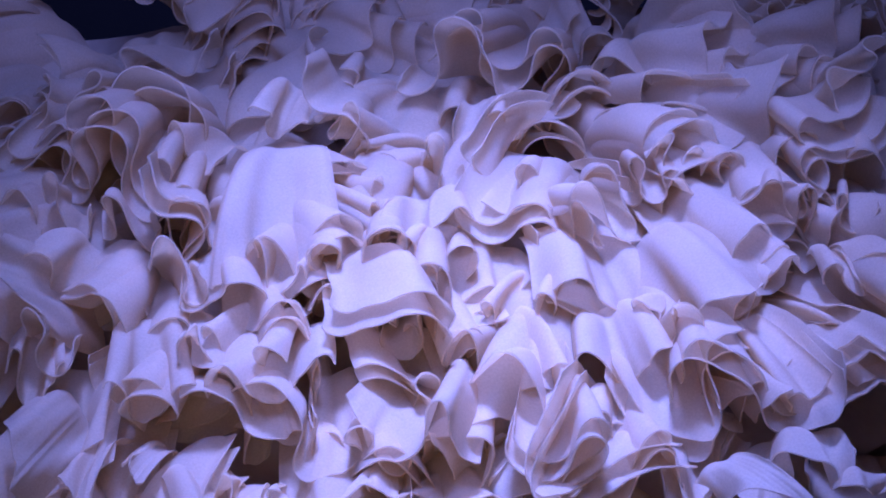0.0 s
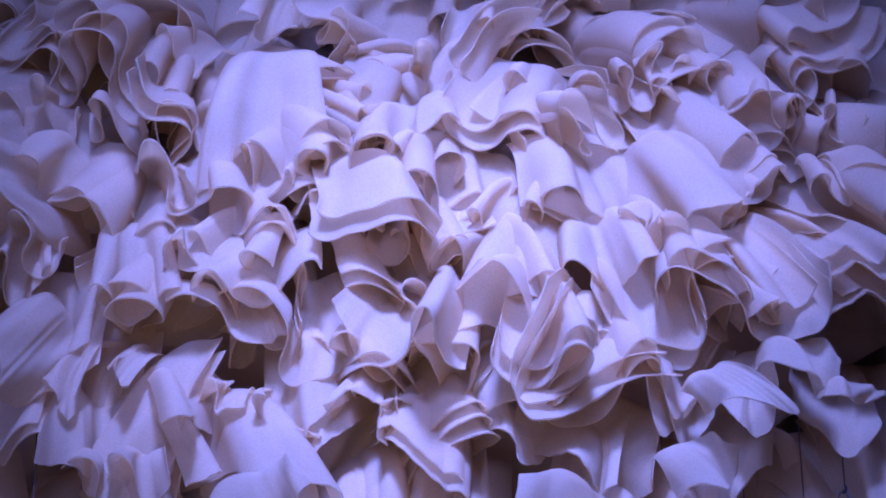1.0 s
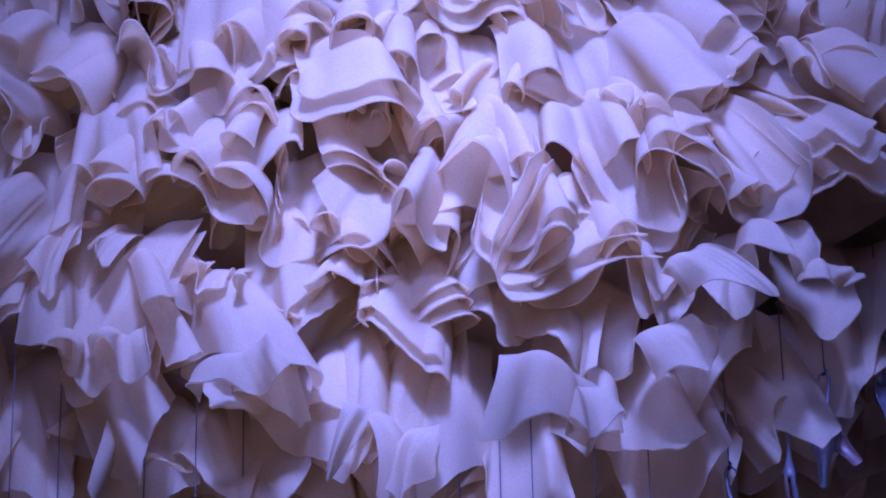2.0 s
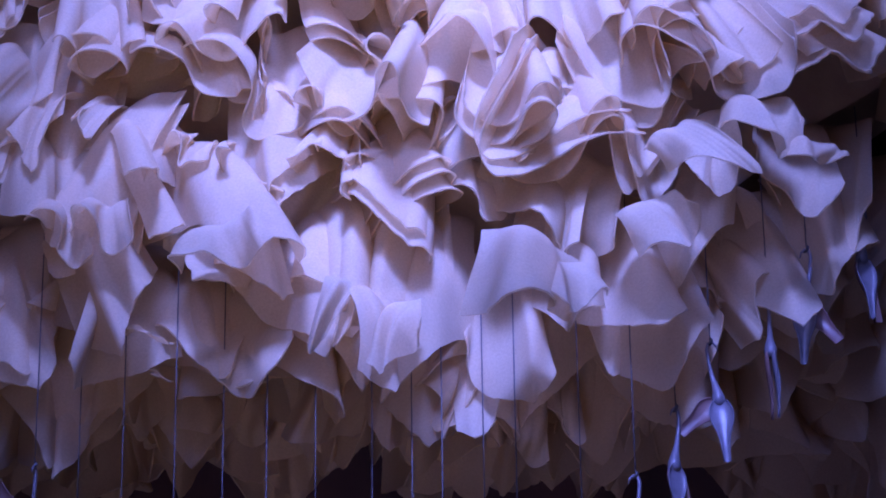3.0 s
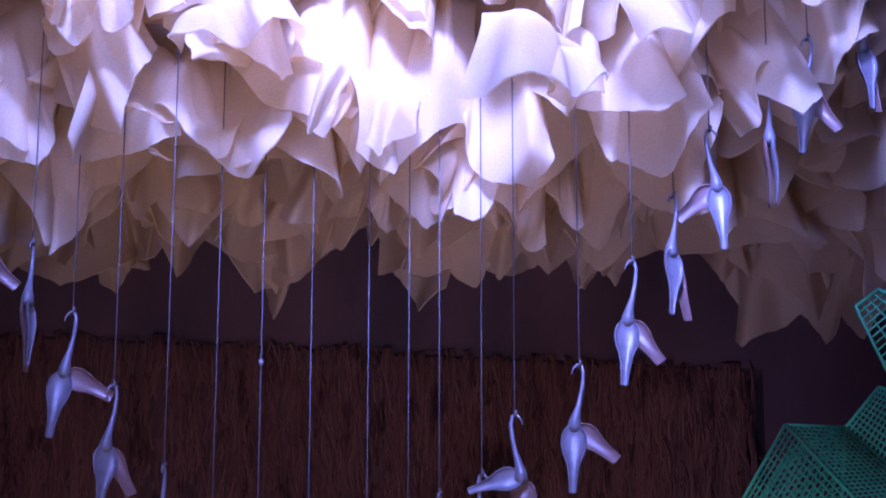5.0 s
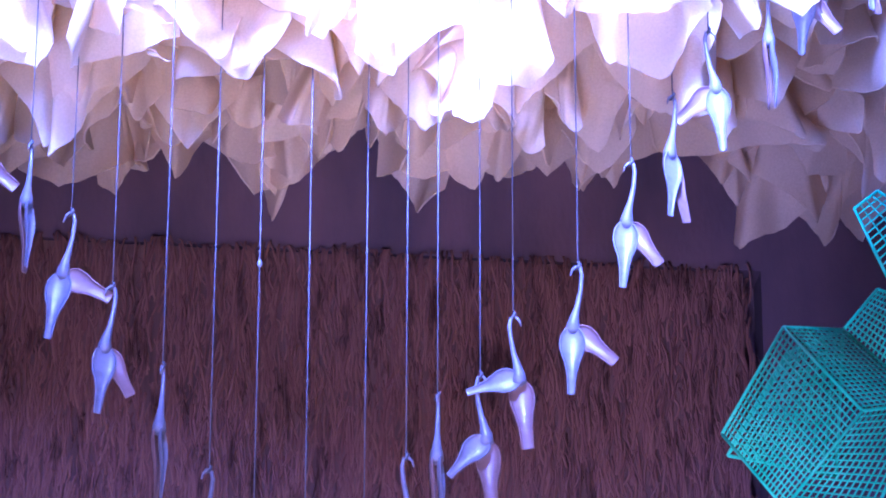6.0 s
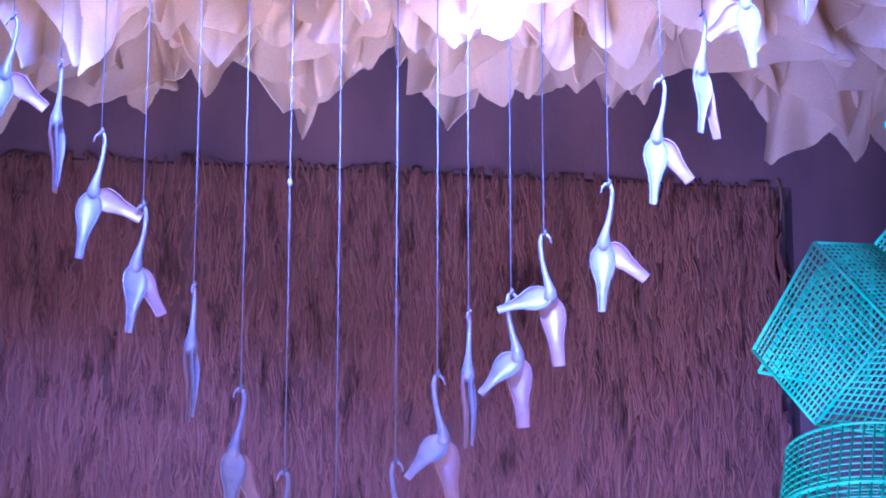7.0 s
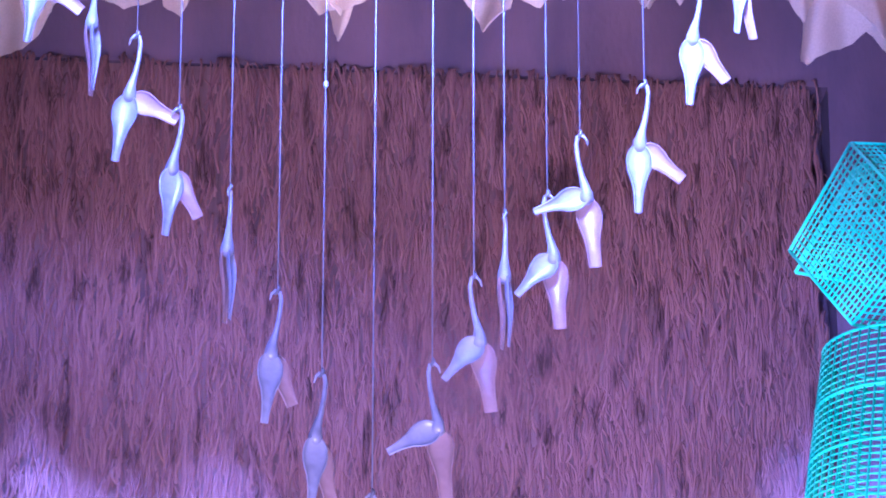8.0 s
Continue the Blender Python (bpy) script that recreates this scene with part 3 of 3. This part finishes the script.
def ruffles():
    """Gathered strips pinned in staggered rows over the whole face, upper ones falling over the roots of lower ones."""
    rng = random.Random(23)
    rows = 15
    for r in range(rows):
        f = r / (rows - 1)
        n = 13
        for j in range(n):
            x = -0.95 + 1.9 * (j + 0.5 * (r % 2) + rng.uniform(-0.3, 0.3)) / (n - 0.5)
            z = 5.72 + (hem(x) + 0.36 - 5.72) * f + rng.uniform(-0.035, 0.035)
            open_folds, low = drift(1, x, z), max(0.0, f - 0.66) / 0.34
            tilt = -24 + 18 * f + 6 * low - 22 * open_folds * (1 - 0.6 * low) + rng.gauss(0, 7)
            W = rng.uniform(0.2, 0.38) * (1 - 0.45 * low)
            L, seed = rng.uniform(0.2, 0.31), 2000 + 40 * r + j
            kit = dict(flutes=W * rng.uniform(5.5, 11) * (1 - 0.35 * low), phase=rng.uniform(0, 6.3), curl=76 + 30 * open_folds + rng.gauss(0, 9) - 14 * low,
                       bend=rng.uniform(-16, 22), cut=rng.uniform(0.1, 0.45) + 0.2 * low, point=rng.uniform(-0.9, 0.9), root=rng.uniform(0.5, 0.8),
                       arch=rng.uniform(35, 65) * (1 - 0.4 * low), seed=seed)
            y = front_of(x, z) + 0.13 + rng.uniform(-0.025, 0.025)
            lean = -45 * x + 62 * (1 - 0.4 * low) * drift(2, x, z) + rng.gauss(0, 14)
            turn = 50 * drift(3, x, z) + rng.gauss(0, 18)
            V, Fq = sheet_arrays(W, L, nu=80, nv=13, **kit)
            ob = new("fabric_sheet", mesh_from("fabric_sheet", V, Fq))
            ob.matrix_world = pose(x, y, z, 0, lean, turn) @ pose(0, 0, 0, tilt, 0, 0)
            ob.parent = cloud
            # some strips are doubled or tripled, their edges running side by side
            for copy in range(rng.choice((0, 1, 1, 2))):
                side = rng.choice((-1, 1)) * (copy + 1)
                filler(x + 0.006 * side, y + 0.004 * side, z - 0.018 * side, W * (1 + 0.07 * side), L * rng.uniform(0.9, 1.04), tilt + 2.5 * side, lean + rng.gauss(0, 3),
                       turn + rng.gauss(0, 4), nu=72, nv=9, **kit)


ruffles()


def fill_cloud():
    rng = random.Random(11)
    # hanging layers below and behind
    for k, (y, tip0, n) in enumerate(((4.7, 4.0, 38), (4.8, 4.0, 44), (4.95, 4.04, 52), (5.1, 4.078, 58), (5.25, 4.112, 60))):
        for j in range(n):
            x = -1.0 + 2.1 * (j + rng.uniform(-0.4, 0.4)) / (n - 1)
            side = max(0.0, hem(x) - 4.08)
            tip = tip0 - 0.035 + rng.uniform(-0.035, 0.06) + side * max(-0.1, 0.8 - 1.9 * (y - 4.68)) * (1 if x > 0 else 0.5)
            tip -= 0.05 * min(1.0, max(0.0, (0.5 - x) / 0.15)) * (1 if k > 0 else 0.4)
            L = rng.uniform(0.3, 0.4)
            filler(x, y + rng.uniform(-0.05, 0.05) + 0.45 * max(0.0, x - 0.25), tip + L, rng.uniform(0.11, 0.22), L, tilt=rng.gauss(2, 6), lean=rng.gauss(0, 12),
                   turn=rng.gauss(0, 15), flutes=rng.uniform(0.5, 1.1), amp=rng.uniform(0.01, 0.026), phase=rng.uniform(0, 6.3),
                   bend=rng.uniform(-12, 14), cut=rng.uniform(0.4, 0.75), point=rng.uniform(-0.8, 0.8), root=0.6, tuck=0.1, rounded=0.05,
                   seed=900 + 50 * k + j, nu=32, nv=12)


fill_cloud()
rest = new("fabric_layer", mesh_from("fabric_layer", np.concatenate(rest_v), np.concatenate(rest_f)))
rest.parent = cloud
tagged(rest, "countless overlapping ruffled ivory fabric layers", kind="stuff")


# ---------------------------------------------------------------- cranes on threads
def spoon(length, width, deep, tip=0.3):
    """A wing: a thin hollow drop, open to the front, with a narrow square end, hanging down -z from its shoulder."""
    u, v = np.meshgrid(np.linspace(-1, 1, 13), np.linspace(0, 1, 19))
    half = width / 2 * np.interp(v, (0, 0.04, 0.1, 0.18, 0.28, 0.4, 0.55, 0.7, 0.85, 1), (0.25, 0.55, 0.8, 0.96, 1, 0.9, 0.4 * tip + 0.47, 0.7 * tip + 0.2, 0.95 * tip + 0.04, tip))
    bowl = deep * (1 - u ** 2) * np.interp(v, (0, 0.15, 0.35, 0.65, 1), (0.3, 0.9, 1, 0.6, 0.25))
    V, Fq = thin_solid(np.stack([half * np.sin(u * 1.45) / np.sin(1.45), bowl - 0.1 * width * np.sin(np.pi * v), -length * v], -1), 0.0016)
    return V.tolist(), Fq.tolist()


def crane(x, y, z, front, back, turn, top, bead=0.0):
    """A hanging crane: hooked head and long neck, two spoon-shaped wings; front, back: the wings' angles from straight down."""
    thing = tagged(new("crane_ornament"), "small white horn crane hanging on a thread, light through its back wing painted pink", "ornament", "hanging cranes")
    thing.matrix_world = pose(x, y, z, 0, 0, turn)
    neck = [(-0.010, 0, -0.013), (-0.008, 0, -0.005), (-0.003, 0, 0.0), (0.003, 0, -0.002), (0.005, 0, -0.012), (0.003, 0, -0.034), (-0.001, 0, -0.055),
            (-0.005, 0, -0.070), (-0.007, 0, -0.082), (-0.008, 0, -0.092), (-0.008, 0, -0.097)]
    side = -1 if front < -20 or back < 0 else 1
    neck = [(px * side, py, pz) for px, py, pz in neck]
    v, f = tube(neck, [0.0009, 0.0015, 0.0022, 0.0026, 0.0026, 0.0029, 0.0036, 0.0055, 0.0085, 0.0092, 0.004], 12)
    link_mesh("neck", v, f, SHELL, thing)
    for name, angle, mat, dy, tip in (("wing", front, SHELL, -0.006, 0.27), ("wing", back, PINK, 0.004, 0.48)):
        v, f = spoon(0.072 if abs(angle) > 25 else 0.096, 0.033, 0.007, tip)
        w = link_mesh(name, v, f, mat, thing)
        w.matrix_basis = pose(neck[-1][0], dy, -0.087, 0, -angle, 0)
    thread = tagged(new("thread"), "thin grey thread holding a crane", "thread", "threads of the cranes")
    thread.matrix_world = pose(x, y, z)
    v, f = tube([(0, 0, top - z), (0, 0, (top - z) / 2), (0, 0, -0.001)], [0.0009] * 3, 6)
    link_mesh("strand", v, f, THREAD, thread)
    v, f = tube([(0.0, 0, 0.008), (0.002, -0.002, 0.003), (0, -0.003, -0.002), (-0.003, 0, -0.004), (0.001, 0.002, -0.003)], [0.0012, 0.0024, 0.0024, 0.002, 0.001], 6)
    link_mesh("knot", v, f, THREAD, thread)
    if bead:
        v, f = tube([(0, 0, bead + 0.006), (0, 0, bead + 0.003), (0, 0, bead), (0, 0, bead - 0.003), (0, 0, bead - 0.006)], [0.001, 0.003, 0.0038, 0.003, 0.001], 10)
        link_mesh("bead", v, f, SHELL, thread)


crane(-0.598, 4.620, 3.965, -8, 50, 0, top=4.387)
crane(-0.533, 4.620, 3.894, -2, 12, 78, top=4.325)
crane(-0.475, 4.620, 3.793, -9, 62, 0, top=4.351)
crane(-0.417, 4.620, 3.687, -5, 34, 25, top=4.268)
crane(-0.348, 4.620, 3.573, 0, 8, 80, top=4.285)
crane(-0.284, 4.620, 3.431, -5, 26, 20, top=4.259)
crane(-0.226, 4.620, 3.318, -4, 16, 20, top=4.246, bead=0.403)
crane(-0.161, 4.620, 3.156, -4, 16, 20, top=4.151)
crane(-0.086, 4.620, 3.331, -62, 6, 0, top=4.108)
crane(-0.033, 4.620, 3.449, -40, 8, 0, top=4.151)
crane(0.007, 4.620, 3.534, 0, 5, 82, top=4.176)
crane(0.062, 4.620, 3.562, -42, 4, 0, top=4.168)
crane(0.105, 4.620, 3.646, -72, 6, 0, top=4.215)
crane(0.190, 4.620, 3.718, -2, 50, 0, top=4.163)
crane(0.262, 4.620, 3.869, -4, 38, 5, top=4.333)
crane(0.322, 4.660, 3.988, -4, 20, 40, top=4.329)
crane(0.373, 4.660, 4.088, 4, -48, 0, top=4.347)
crane(0.459, 4.700, 4.178, 6, 10, 80, top=4.524)
crane(0.519, 4.720, 4.265, -4, 40, 0, top=4.490)
crane(0.606, 4.760, 4.357, 5, 15, 30, top=4.523)


# ---------------------------------------------------------------- turquoise net
def strands(lines, r):
    verts, faces = [], []
    for line in lines:
        v, f = tube(line, [r] * len(line), 5)
        faces += [tuple(k + len(verts) for k in q) for q in f]
        verts += v
    return verts, faces


def net_panel(thing, a, b, c, d, cell=0.0096, r=0.0013):
    """A four-sided sheet of crossing strands, corners in order."""
    a, b, c, d = Vector(a), Vector(b), Vector(c), Vector(d)
    nu, nv = max(2, round((b - a).length / cell)), max(2, round((d - a).length / cell))
    lines = [[a.lerp(b, i / nu), d.lerp(c, i / nu)] for i in range(nu + 1)] + [[a.lerp(d, i / nv), b.lerp(c, i / nv)] for i in range(nv + 1)]
    v, f = strands(lines, r)
    ob = link_mesh("net_panel", v, f, NET, thing)
    edge = [a, b, c, d, a]
    v, f = strands([edge[i:i + 2] for i in range(4)], r * 1.8)
    link_mesh("border", v, f, NET, ob)
    return ob


net = tagged(new("net_lantern"), "faceted lantern of turquoise plastic netting", "lantern")
A, B, C, D = (0.434, 4.400, 3.536), (0.354, 4.400, 3.393), (0.423, 4.360, 3.281), (0.515, 4.300, 3.383)
E, G, H = (0.515, 4.460, 3.559), (0.601, 4.360, 3.419), (0.523, 4.340, 3.257)
K, M, N = (0.565, 4.500, 3.633), (0.656, 4.500, 3.601), (0.505, 4.520, 3.386)
net_panel(net, A, B, C, D)
net_panel(net, A, D, G, E)
net_panel(net, D, C, H, G)
net_panel(net, E, K, M, G)
net_panel(net, Vector(A) + Vector((0.012, 0.07, -0.004)), Vector(B) + Vector((0.012, 0.07, 0.0)), N, E)
flap = tagged(new("net_flap"), "folded piece of turquoise plastic netting", "net")
net_panel(flap, (0.538, 4.480, 3.737), (0.569, 4.480, 3.762), (0.655, 4.500, 3.720), (0.577, 4.480, 3.639))


def net_column(x, y, z, radius):
    """A tall tube of netting from z down to the floor."""
    thing = tagged(new("net_column"), "tall round column of turquoise plastic netting standing on the floor", "net")
    thing.matrix_world = pose(x, y, 0)
    n, step = 48, 0.0086

    def ring(h):
        r, dx = radius * (1 + 0.25 * min(1, (z - h) / 0.5)), -0.1 * min(0.5, z - h)
        return [(dx + r * math.cos(2 * math.pi * i / n), r * math.sin(2 * math.pi * i / n), h) for i in range(n + 1)]
    v, f = strands([ring(z - step * k) for k in range(int(z / step))], 0.0011)
    tagged(link_mesh("hoops", v, f, NET, thing), "fine rings of the netting", kind="stuff")
    top, mid, foot = ring(z), ring(z - 0.5), ring(0.001)
    for i in range(n):
        v, f = strands([[top[i], mid[i], foot[i]]], 0.0014)
        link_mesh("stake", v, f, NET, thing)
    for h in (0.0, 0.075, 0.145):
        v, f = strands([ring(z - h)], 0.0021)
        link_mesh("rim", v, f, NET, thing)


net_column(*(0.488, 4.400, 3.261), 0.098)
